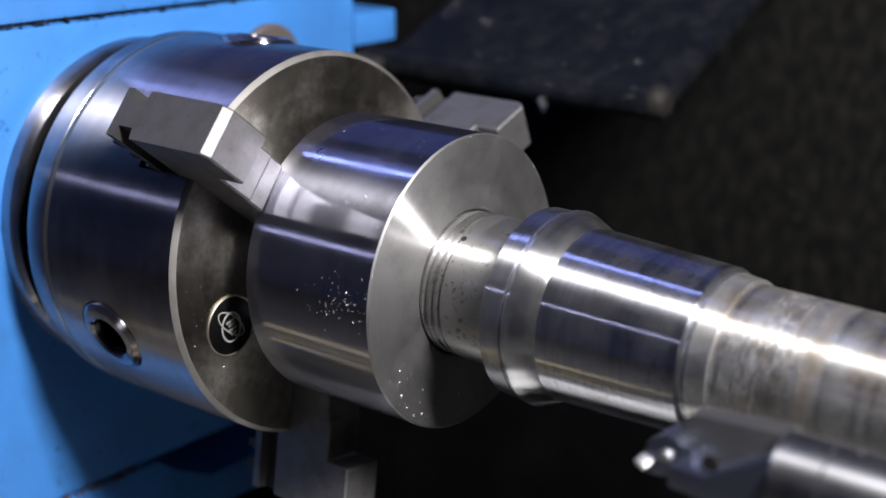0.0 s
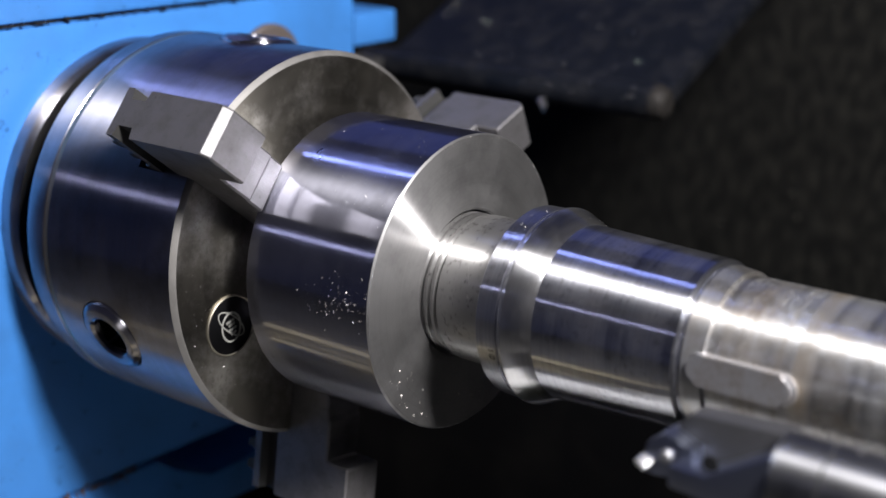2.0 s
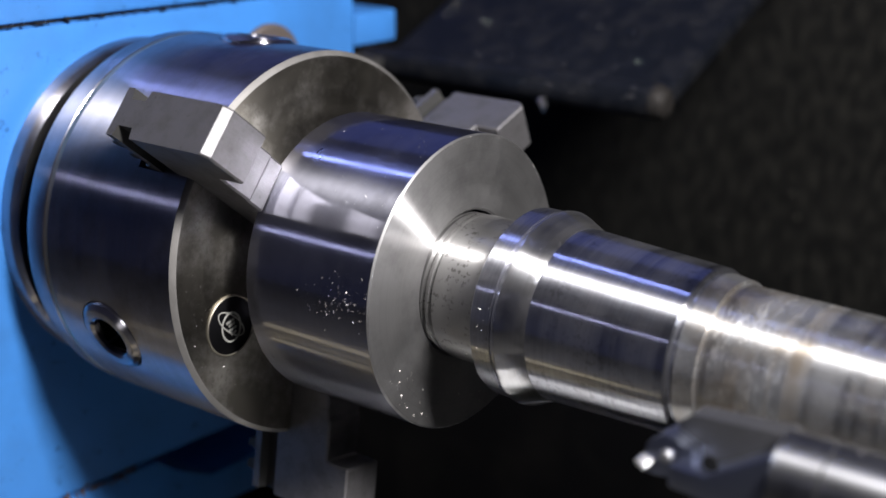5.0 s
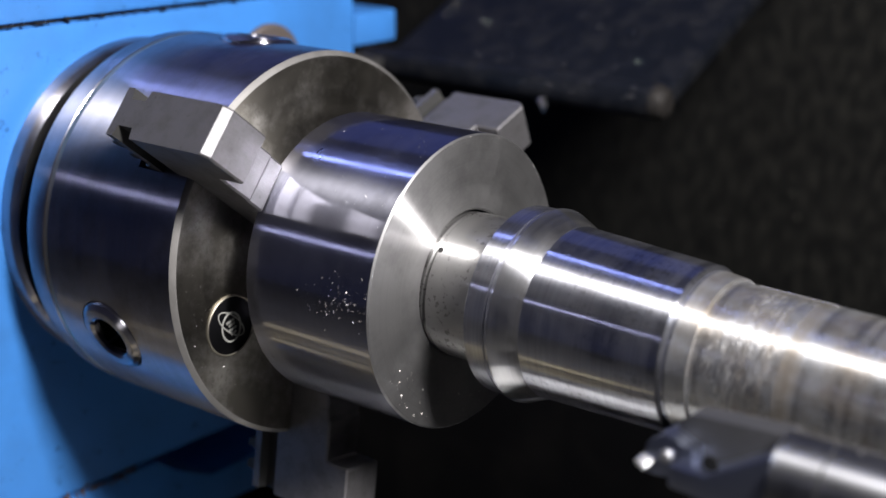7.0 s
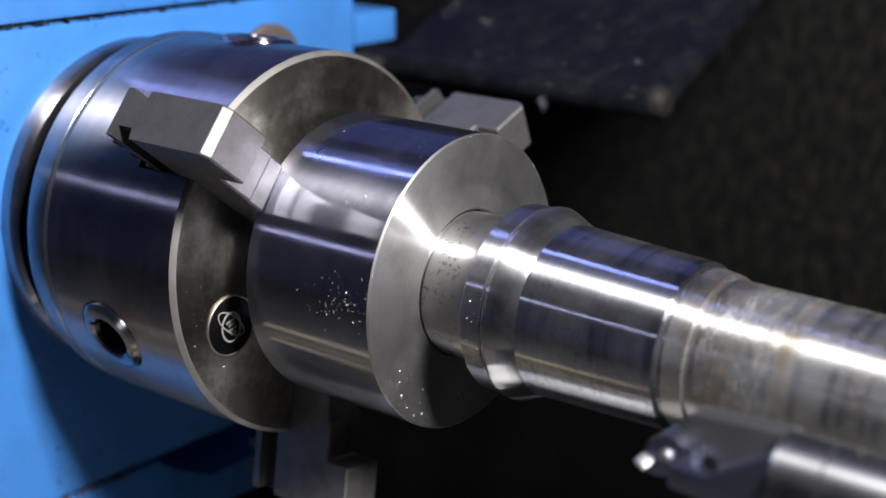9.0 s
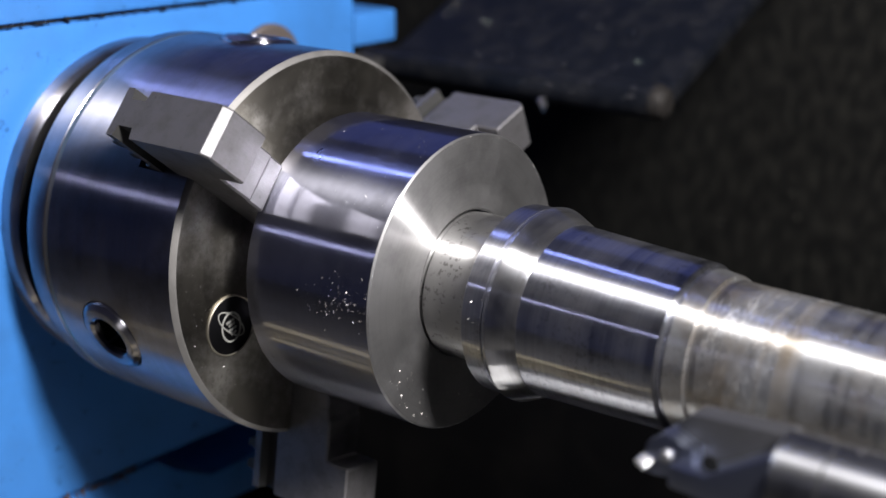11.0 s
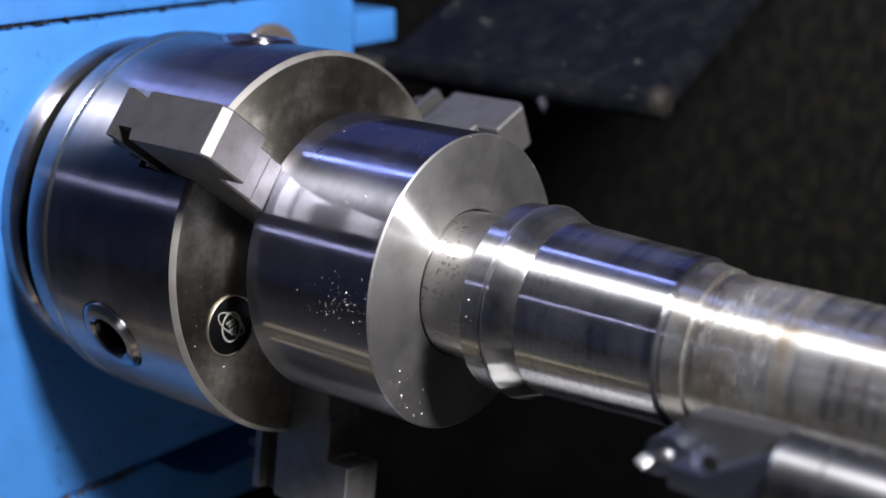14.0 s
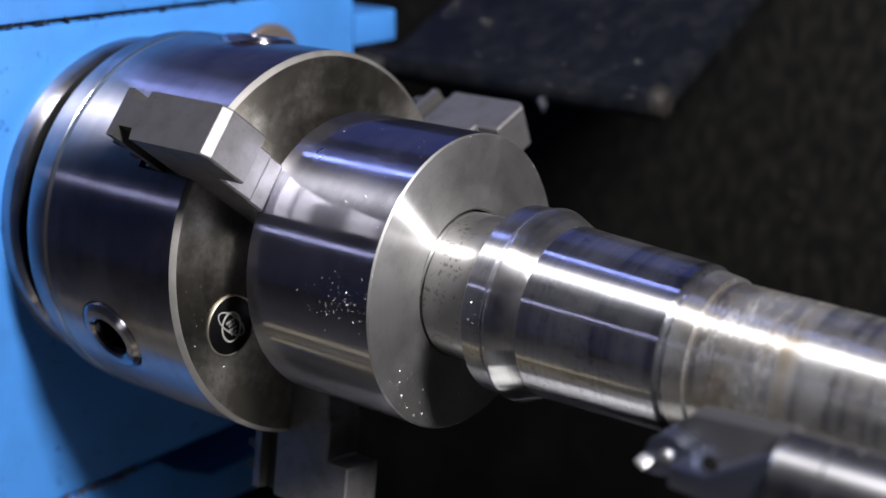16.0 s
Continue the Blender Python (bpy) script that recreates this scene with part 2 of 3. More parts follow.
CONE = turned("brushed_chamfer_steel", (0.80, 0.80, 0.82), 0.36, clear=0.13, mirror=0.66, aniso=0.72, drawn=0.6, marks=0.2, patch=0.12, bands=0.1, fog=0.03)
KEY_STEEL = worn("scuffed_key_steel", (0.52, 0.52, 0.54), 0.42, 0.85, (0.30, 0.24, 0.20), 110, 0.8, 0.15, 420, specks=0.3)
PLUG = worn("dull_brown_plug", (0.10, 0.082, 0.075), 0.6, 0.2, (0.09, 0.075, 0.065), 60, 0.7, 0.2)
GRIME = worn("rusty_oily_grime", (0.09, 0.055, 0.035), 0.6, 0.0, (0.02, 0.017, 0.015), 200, 1.0, 0.4)
WAY = worn("dark_ground_way", (0.16, 0.16, 0.165), 0.45, 0.6, (0.08, 0.08, 0.08), 25, 0.7, 0.15)
# Darker copy of the tool steel, for the milled wall in shade.
DARK_TOOL = worn("shaded_tool_steel", (0.16, 0.16, 0.165), 0.5, 0.9, (0.10, 0.10, 0.105), 70, 0.7, 0.15)
CHIP = worn("steel_swarf", (0.62, 0.60, 0.57), 0.38, 1.0)


# ---- mesh helpers ----
def revolve(profile, seg=144):
    """Closed surface of revolution about x from (x, r) pairs; r = 0 ends in a point."""
    bm = bmesh.new()
    loops = []
    for x, r in profile:
        if r < 1e-6:
            loops.append([bm.verts.new((x, 0, 0))])
        else:
            loops.append([bm.verts.new((x, r * math.cos(2 * math.pi * k / seg), r * math.sin(2 * math.pi * k / seg))) for k in range(seg)])
    for a, b in zip(loops, loops[1:]):
        for k in range(seg):
            j = (k + 1) % seg
            if len(a) == 1 and len(b) == 1:
                continue
            if len(a) == 1:
                bm.faces.new((a[0], b[j], b[k]))
            elif len(b) == 1:
                bm.faces.new((a[k], a[j], b[0]))
            else:
                bm.faces.new((a[k], a[j], b[j], b[k]))
    bmesh.ops.recalc_face_normals(bm, faces=bm.faces)
    return bm


def box(bm, x0, x1, y0, y1, z0, z1, bevel=0.0, seg=2):
    vs = [bm.verts.new((x, y, z)) for x in (x0, x1) for y in (y0, y1) for z in (z0, z1)]
    fs = [bm.faces.new([vs[i] for i in q]) for q in ((0, 1, 3, 2), (4, 6, 7, 5), (0, 4, 5, 1), (2, 3, 7, 6), (0, 2, 6, 4), (1, 5, 7, 3))]
    if bevel:
        es = list({e for f in fs for e in f.edges})
        bmesh.ops.bevel(bm, geom=es, offset=bevel, segments=seg, affect="EDGES", profile=0.6)
    return bm


def extrude_outline(pts, y0, y1, bevel=0.0):
    """A flat outline in x, z, thick from y0 to y1."""
    bm = bmesh.new()
    a = [bm.verts.new((x, y0, z)) for x, z in pts]
    b = [bm.verts.new((x, y1, z)) for x, z in pts]
    bm.faces.new(a)
    bm.faces.new(b[::-1])
    for i in range(len(pts)):
        j = (i + 1) % len(pts)
        bm.faces.new((a[i], b[i], b[j], a[j]))
    bmesh.ops.recalc_face_normals(bm, faces=bm.faces)
    if bevel:
        bmesh.ops.bevel(bm, geom=list(bm.edges), offset=bevel, segments=2, affect="EDGES", profile=0.6)
    return bm


def to_mesh(name, bm, material, sharp=28):
    bm.normal_update()
    for f in bm.faces:
        f.smooth = True
    for e in bm.edges:
        if len(e.link_faces) != 2 or e.calc_face_angle(0) > radians(sharp):
            e.smooth = False
    me = bpy.data.meshes.new(name)
    bm.to_mesh(me)
    bm.free()
    me.materials.append(material)
    return me


def part(name, bm, material, parent=None, label="", at=None):
    ob = new(name, to_mesh(name, bm, material))
    if parent:
        ob.parent = parent
    if at is not None:
        ob.matrix_basis = at
    return tagged(ob, label)


def carved(ob, cutters):
    """Cuts the given bmeshes, which are in ob's own space, out of ob's mesh."""
    keep, owner = ob.matrix_basis.copy(), ob.parent
    ob.parent, ob.matrix_basis = None, Matrix()
    for bm in cutters:
        bmesh.ops.recalc_face_normals(bm, faces=bm.faces)
        cutter = new("cutter", to_mesh("cutter", bm, ob.data.materials[0]))
        mod = ob.modifiers.new("cut", "BOOLEAN")
        mod.operation, mod.object, mod.solver = "DIFFERENCE", cutter, "EXACT"
        bpy.context.view_layer.update()
        me = bpy.data.meshes.new_from_object(ob.evaluated_get(bpy.context.evaluated_depsgraph_get()))
        ob.modifiers.clear()
        ob.data = me
        bpy.data.objects.remove(cutter)
    bm = bmesh.new()
    bm.from_mesh(ob.data)
    for e in bm.edges:
        e.smooth = not (len(e.link_faces) != 2 or e.calc_face_angle(0) > radians(28))
    bm.to_mesh(ob.data)
    bm.free()
    ob.parent, ob.matrix_basis = owner, keep


def crumb(bm, at, size, rng):
    """One curled splinter of steel."""
    q = Euler([rng.uniform(0, 6.3) for _ in range(3)]).to_matrix()
    a, w = size, size * rng.uniform(0.15, 0.4)
    pts = [(-a, -w, 0), (-a * 0.2, -w, a * 0.35), (a, -w * 0.3, 0), (a, w * 0.3, 0), (-a * 0.2, w, a * 0.35), (-a, w, 0), (0, 0, -w)]
    vs = [bm.verts.new(Vector(at) + q @ Vector(v)) for v in pts]
    for f in ((0, 1, 4, 5), (1, 2, 3, 4), (0, 6, 1), (1, 6, 2), (2, 6, 3), (3, 6, 4), (4, 6, 5), (5, 6, 0)):
        bm.faces.new([vs[i] for i in f])


def spin(deg):
    """Turns a piece whose z points outwards so that z points at that angle round the axis; y is angle 0, z 90."""
    return Matrix.Rotation(radians(deg - 90), 4, "X")


def base(name, at, label, category, group="", kind=""):
    ob = new(name)
    ob.matrix_basis = at
    ob.empty_display_size = 0.05
    return tagged(ob, label, category, group, kind)


CENTRE = pose(0, 0, AXIS)

# ---- the room ----
def slab(name, x0, x1, y0, y1, z0, z1, material, label, category):
    bm = bmesh.new()
    box(bm, x0, x1, y0, y1, z0, z1)
    return tagged(part(name, bm, material), label, category, kind="structure")


slab("floor", -4, 4, -4, 3, -0.1, 0, CONCRETE, "grey worn concrete workshop floor", "floor")
slab("ceiling", -4, 4, -4, 3, 3.6, 3.7, PLASTER, "dim blue-grey plastered workshop ceiling", "ceiling")
slab("wall_west", -4.1, -4, -4, 3, 0, 3.6, PLASTER, "dim blue-grey plastered workshop wall", "wall")
slab("wall_east", 4, 4.1, -4, 3, 0, 3.6, PLASTER, "dim blue-grey plastered workshop wall", "wall")
slab("wall_south", -4, 4, -4.1, -4, 0, 3.6, PLASTER, "dim blue-grey plastered workshop wall", "wall")
slab("wall_north", -4, 4, 3, 3.1, 0, 3.6, PLASTER, "dim blue-grey plastered workshop wall", "wall")


# ---- the lathe ----
def headstock():
    ob = base("lathe_headstock", pose(0, 0, 0), "blue enamelled lathe headstock casting with oily joints", "headstock")
    bm = bmesh.new()
    box(bm, -0.75, -0.14, -0.112, 0.186, AXIS - 0.165, AXIS + 0.1055, 0.004)
    body = part("body", bm, BLUE, ob)
    bm = bmesh.new()
    box(bm, -0.80, -0.10, 0.163, 0.20, AXIS - 0.20, AXIS - 0.05)
    carved(body, [bm])
    bm = bmesh.new()
    box(bm, -0.75, -0.1397, -0.112, 0.187, AXIS + 0.1074, AXIS + 0.140, 0.004)
    part("cover", bm, BLUE, ob)
    bm = bmesh.new()
    box(bm, -0.74, -0.144, -0.108, 0.18, AXIS + 0.1045, AXIS + 0.1085)
    part("gasket", bm, GAP, ob, "dark oily joint line")
    rng = random.Random(7)
    bm = bmesh.new()
    for _ in range(70):
        y = rng.uniform(-0.108, 0.10)
        r = (0.0003 + 0.0007 * rng.random() ** 4) * (1.1 - (y + 0.108) * 3.4)
        z = AXIS + 0.1067 + rng.gauss(0, 0.0006)
        ring = [bm.verts.new((-0.1392 + 0.0003 * rng.random(), y + 3.4 * r * math.cos(u) * rng.uniform(0.6, 1.2), z + r * math.sin(u) * rng.uniform(0.5, 1.2))) for u in [k * math.pi / 4 for k in range(8)]]
        back = [bm.verts.new((-0.1412, v.co.y, v.co.z)) for v in ring]
        bm.faces.new(ring)
        for i in range(8):
            bm.faces.new((ring[i], back[i], back[(i + 1) % 8], ring[(i + 1) % 8]))
    bmesh.ops.recalc_face_normals(bm, faces=bm.faces)
    part("chipped_edge", bm, GAP, ob, "dark chipped paint along the joint")
    bm = bmesh.new()
    box(bm, -0.30, -0.150, 0.197, 0.240, AXIS + 0.064, AXIS + 0.086, 0.003)
    part("rear_bracket", bm, BLUE, ob)
    bm = revolve([(-0.142, 0), (-0.142, 0.026), (-0.137, 0.026), (-0.1355, 0.024), (-0.1355, 0.016), (-0.137, 0.014), (-0.137, 0)], 64)
    part("oil_plug", bm, PLUG, ob, "dull brownish plug", pose(0, 0.1055, AXIS + 0.0640))
    bm = bmesh.new()
    for _ in range(60):
        crumb(bm, (-0.1385 + rng.gauss(0, 0.0006), rng.uniform(-0.085, -0.015), AXIS - 0.1655 + rng.gauss(0, 0.0016)), rng.uniform(0.0008, 0.0028), rng)
    part("seam_grime", bm, GRIME, ob, "rusty grime along the lower seam")
    return ob


def bed():
    ob = base("lathe_bed", pose(0, 0, 0), "near-black lathe bed and chip tray under the chuck", "lathe bed")
    # Two unseen pale covers, added to brighten the underside of shaft and chamfer.
    bm = bmesh.new()
    box(bm, -0.01, 0.099, -0.105, 0.005, 0.60, 0.82, 0.006)
    part("bounce_cover", bm, BOUNCE_PALE, ob, "pale unseen cover added to bounce light up at the shaft")
    bm = bmesh.new()
    box(bm, 0.101, 0.26, -0.19, -0.035, 0.60, 0.82, 0.006)
    part("bounce_cover", bm, BOUNCE_PALE, ob, "pale unseen cover added to bounce light up at the shaft")
    # Out of view; its colour is dark to throw less light at the headstock.
    bm = bmesh.new()
    box(bm, 0.262, 1.6, -0.19, -0.03, 0.60, 0.815, 0.006)
    part("front_way", bm, WAY, ob, "unseen ground way kept dark")
    # Unseen added plate, dark so that little light bounces off it.
    bm = bmesh.new()
    box(bm, 0.06, 1.6, -0.34, -0.203, 0.808, 0.818, 0.002)
    part("rod_cover", bm, WAY, ob, "unseen dark plate added over the rods")
    bm = bmesh.new()
    box(bm, -0.75, 1.6, 0.12, 0.19, 0.60, 0.80, 0.006)
    part("rear_way", bm, WAY, ob)
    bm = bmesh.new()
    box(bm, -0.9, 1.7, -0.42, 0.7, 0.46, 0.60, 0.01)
    part("chip_tray", bm, TRAY_AND_SHADE, ob)
    # Unseen rods, coloured warm so the hub mirrors them as yellow streaks.
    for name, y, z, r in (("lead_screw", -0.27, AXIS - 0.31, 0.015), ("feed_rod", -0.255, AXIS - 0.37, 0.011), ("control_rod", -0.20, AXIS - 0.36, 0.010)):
        part(name, revolve([(-0.75, 0), (-0.75, r), (1.6, r), (1.6, 0)], 32), ROD, ob, "unseen warm-coloured rod added for streaks in the hub", pose(0, y, z))
    # Black sheet standing in for the shade low on the splash guard.
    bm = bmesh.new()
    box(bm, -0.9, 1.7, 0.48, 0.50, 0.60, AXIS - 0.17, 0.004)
    part("shade_backing", bm, TRAY_AND_SHADE, ob)
    bm = bmesh.new()
    box(bm, -0.85, -0.2, -0.3, 0.3, 0.0, 0.46, 0.01)
    part("leg", bm, BLUE, ob)
    bm = bmesh.new()
    box(bm, 1.0, 1.6, -0.3, 0.3, 0.0, 0.46, 0.01)
    part("leg", bm, BLUE, ob)
    seat = [(-0.118, -0.1655), (0.002, -0.1665), (0.018, -0.178), (0.045, -0.191), (0.155, -0.187), (0.155, -0.215), (-0.118, -0.215)]
    bm = extrude_outline([(y, AXIS + z) for y, z in seat], 0.138, 0.75, 0.002)
    bm.transform(Matrix.Rotation(radians(90), 4, "Z"))
    part("headstock_seat", bm, BLUE, ob)
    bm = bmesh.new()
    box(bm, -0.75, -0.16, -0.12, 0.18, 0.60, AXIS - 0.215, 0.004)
    part("bed_web", bm, TRAY_AND_SHADE, ob)
    return ob


def splash_guard():
    ob = base("splash_guard", pose(0, 0, 0), "grimy black sheet splash guard behind the lathe", "splash guard")
    bm = bmesh.new()
    box(bm, -0.9, 1.7, 0.70, 0.71, 0.5, 1.50, 0.002)
    part("sheet", bm, GUARD, ob)
    bm = revolve([(-0.9, 0), (-0.9, 0.009), (1.7, 0.009), (1.7, 0)], 16)
    part("rolled_top_edge", bm, GUARD, ob, at=pose(0, 0.705, 1.50))
    return ob


def guard_plate():
    """Sloping dark plate behind the chuck, with a rounded front lip."""
    ob = base("rear_guard_plate", pose(-0.08, 0.30, AXIS + 0.034, 25, 0, 0), "black oily sloping guard plate with scattered chips", "guard plate")
    bm = bmesh.new()
    box(bm, -0.13, 0.112, 0.0, 0.34, -0.006, 0.006, 0.003)
    part("plate", bm, BLACK, ob)
    bm = revolve([(-0.15, 0), (-0.15, 0.0118), (0.106, 0.0118), (0.111, 0.0095), (0.113, 0.006), (0.113, 0)], 32)
    part("rounded_lip", bm, BLACK, ob)
    bm = revolve([(0.1035, 0.008), (0.1035, 0.0120), (0.1064, 0.0120), (0.1114, 0.0097), (0.1134, 0.0062), (0.1134, 0)], 32)
    part("worn_lip_end", bm, WORN_END, ob, "bare brownish worn end of the lip")
    bm = bmesh.new()
    box(bm, -0.150, -0.125, -0.118, 0.01, -0.012, 0.006)
    bm.transform(pose(0, 0, 0, -25, 0, 0))
    part("arm", bm, BLACK_IRON_AND_GROOVES, ob, "black iron arm to the headstock")
    return ob


headstock()
bed()
splash_guard()
guard_plate()


# ---- the chuck ----
def chuck():
    ob = base("three_jaw_chuck", CENTRE, "worn steel three-jaw lathe chuck mounted on the blue headstock", "lathe chuck")
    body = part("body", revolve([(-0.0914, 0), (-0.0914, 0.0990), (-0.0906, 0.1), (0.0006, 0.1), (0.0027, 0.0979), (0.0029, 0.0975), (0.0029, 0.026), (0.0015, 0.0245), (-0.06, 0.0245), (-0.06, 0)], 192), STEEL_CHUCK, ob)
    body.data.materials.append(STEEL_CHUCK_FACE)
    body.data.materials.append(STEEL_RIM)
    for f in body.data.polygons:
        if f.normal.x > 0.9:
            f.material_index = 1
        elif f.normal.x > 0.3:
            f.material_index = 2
    cuts = []
    for a in (22, 142, 262):
        bm = bmesh.new()
        box(bm, -0.0172, 0.02, -0.0074, 0.0074, 0.03, 0.12)
        bm.transform(spin(a))
        cuts.append(bm)
        bm = bmesh.new()
        box(bm, -0.034, -0.0158, -0.0126, 0.0126, 0.03, 0.12)
        bm.transform(spin(a))
        cuts.append(bm)
    for a in (82, 202, 322):
        bm = revolve([(0.06, 0), (0.06, 0.0203), (0.12, 0.0203), (0.12, 0)], 64)
        bm.transform(spin(a) @ pose(-0.0535, 0, 0, 0, -90, 0))
        cuts.append(bm)
    carved(body, cuts)
    part("back_ring", revolve([(-0.1115, 0), (-0.1115, 0.0960), (-0.1100, 0.0980), (-0.1060, 0.0993), (-0.0948, 0.1), (-0.0940, 0.0990), (-0.0940, 0)], 192), STEEL_CHUCK, ob)
    part("joint_ring", revolve([(-0.0942, 0.05), (-0.0942, 0.0997), (-0.0912, 0.0997), (-0.0912, 0.05)], 192), BRASSY, ob, "thin brassy joint line")
    # Neck and flange front are black to paint the shade between them.
    part("neck", revolve([(-0.129, 0), (-0.129, 0.084), (-0.1110, 0.084), (-0.1110, 0)], 96), GAP, ob, "neck coloured black for the shade behind the chuck")
    flange = part("back_flange", revolve([(-0.1395, 0), (-0.1395, 0.0930), (-0.1335, 0.0930), (-0.1310, 0.0922), (-0.1285, 0.0900), (-0.1285, 0)], 192), STEEL_CHUCK, ob)
    flange.data.materials.append(GAP)
    for f in flange.data.polygons:
        if f.normal.x > 0.95:
            f.material_index = 1
    for a in (82, 202, 322):
        at = spin(a) @ pose(-0.0535, 0, 0, 0, -90, 0)
        bm = revolve([(0.066, 0.0112), (0.066, 0.0198), (0.0988, 0.0198), (0.0998, 0.0194), (0.1014, 0.0174), (0.1018, 0.0164), (0.1018, 0.0126), (0.1008, 0.0112), (0.066, 0.0112)], 64)
        s = part("key_socket", bm, STEEL_CHUCK, ob, "round steel pinion with a square key hole", at)
        bm = bmesh.new()
        box(bm, 0.060, 0.0985, -0.0116, 0.0116, -0.0116, 0.0116)
        sq = part("square_hole", bm, DARK, s)
        cut = bmesh.new()
        box(cut, 0.066, 0.10, -0.0085, 0.0085, -0.0085, 0.0085)
        carved(sq, [cut])
    # badge on the face
    at = pose(0.0029, 0.0698 * math.cos(radians(202)), 0.0698 * math.sin(radians(202)))
    b = part("badge", revolve([(0, 0), (0, 0.0150), (0.0006, 0.0150), (0.0008, 0.0146), (0.0008, 0)], 64), DARK, ob, "small black round maker's badge", at)
    def loop(ry, rz, y, z, tilt, tube):
        bm = bmesh.new()
        n, k = 40, 8
        rows = []
        for i in range(n):
            u = 2 * math.pi * i / n
            cy, cz = ry * math.cos(u), rz * math.sin(u)
            f = math.hypot(cy / ry ** 2, cz / rz ** 2)
            ny, nz = cy / ry ** 2 / f, cz / rz ** 2 / f
            rows.append([bm.verts.new((tube * 0.6 * math.sin(2 * math.pi * j / k), cy + ny * tube * math.cos(2 * math.pi * j / k), cz + nz * tube * math.cos(2 * math.pi * j / k))) for j in range(k)])
        for i in range(n):
            for j in range(k):
                bm.faces.new((rows[i][j], rows[(i + 1) % n][j], rows[(i + 1) % n][(j + 1) % k], rows[i][(j + 1) % k]))
        bmesh.ops.recalc_face_normals(bm, faces=bm.faces)
        bm.transform(pose(0.0010, y, z, tilt, 0, 0))
        return bm
    part("mark_ring", loop(0.0060, 0.0074, 0.0, -0.0008, 0, 0.00055), SILVER, b, "silver ring mark")
    part("mark_loop", loop(0.0102, 0.0040, 0.0, 0.0008, -40, 0.0004), SILVER, b, "silver loop mark")
    for k, (y, z, wy, wz) in enumerate(((0.0, 0.0024, 0.0026, 0.0006), (0.0003, 0.0004, 0.0020, 0.0006), (0.0, -0.0020, 0.0027, 0.0006), (0.0, -0.0042, 0.0018, 0.0006))):
        bm = bmesh.new()
        box(bm, 0.0006, 0.0012, y - wy, y + wy, z - wz, z + wz)
        bm.transform(pose(0, 0, 0, 18, 0, 0))
        part("mark_bar", bm, SILVER, b)
    part("badge_rim", revolve([(0, 0.0146), (0, 0.0156), (0.0009, 0.0156), (0.0012, 0.0151), (0.0009, 0.0146), (0, 0.0146)], 64), BRASSY, b)
    return ob


def jaws(parent):
    w, g = 0.0122, 0.0068
    for a in (22, 142, 262):
        bm = bmesh.new()
        # one grooved section drawn outwards, its front rising in steps
        back = [(-0.0048, w), (-0.0062, g), (-0.0152, g), (-0.0166, w), (-0.0208, w), (-0.0208, -w), (-0.0166, -w), (-0.0152, -g), (-0.0062, -g), (-0.0048, -w)]
        last, kept = None, []
        for r, front in ((0.050, 0.0215), (0.0722, 0.0215), (0.0722, 0.0262), (0.0750, 0.0284), (0.0850, 0.0286), (0.0853, 0.0302), (0.1075, 0.0302), (0.1075, 0.0450), (0.1355, 0.0450)):
            tips = [bm.verts.new((front, -w, r)), bm.verts.new((front, w, r))]
            if last and abs(last[0] - r) < 1e-6:
                bm.faces.new((last[2][0], last[2][1], tips[1], tips[0]))
                last, kept = (r, last[1], tips), last[2]
                continue
            rim = [bm.verts.new((x, y, r)) for x, y in back]
            if last is None:
                bm.faces.new(tips + rim)
            else:
                for k in range(len(rim) - 1):
                    bm.faces.new((last[1][k], last[1][k + 1], rim[k + 1], rim[k]))
                bm.faces.new((last[2][0], last[2][1], tips[1], tips[0]))
                bm.faces.new([last[1][0]] + kept[1:] + [last[2][1], tips[1], rim[0]])
                bm.faces.new([last[1][-1]] + kept[:1] + [last[2][0], tips[0], rim[-1]])
            last, kept = (r, rim, tips), []
        bm.faces.new(last[2] + last[1])
        bmesh.ops.recalc_face_normals(bm, faces=bm.faces)
        edge = [e for e in bm.edges if all(abs(v.co.z - 0.1355) < 1e-6 and abs(v.co.x - 0.045) < 1e-6 for v in e.verts)]
        bmesh.ops.bevel(bm, geom=edge, offset=0.0035, segments=1, affect="EDGES", profile=0.5)
        rest = [e for e in bm.edges if len(e.link_faces) == 2 and e.calc_face_angle(0) > 1.2 and min(v.co.x for v in e.verts) > 0.0]
        bmesh.ops.bevel(bm, geom=rest, offset=0.0009, segments=1, affect="EDGES")
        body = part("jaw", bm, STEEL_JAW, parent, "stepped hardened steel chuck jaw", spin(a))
        # The groove's faces are coloured black for the shade inside it.
        body.data.materials.append(BLACK_IRON_AND_GROOVES)
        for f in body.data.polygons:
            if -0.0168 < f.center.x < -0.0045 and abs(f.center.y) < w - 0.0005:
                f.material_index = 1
        teeth = [(-0.0200, 0.1340), (-0.0200, 0.048)]
        r = 0.050
        while r < 0.13:
            teeth += [(-0.0208, r), (-0.0262, r + 0.0012), (-0.0262, r + 0.0050), (-0.0208, r + 0.0062)]
            r += 0.0118
        teeth += [(-0.0208, 0.1340)]
        part("scroll_teeth", extrude_outline(teeth, -w + 0.0002, w - 0.0002), BLACK_IRON_AND_GROOVES, body, "dark oily scroll teeth")


CHUCK = chuck()
jaws(CHUCK)


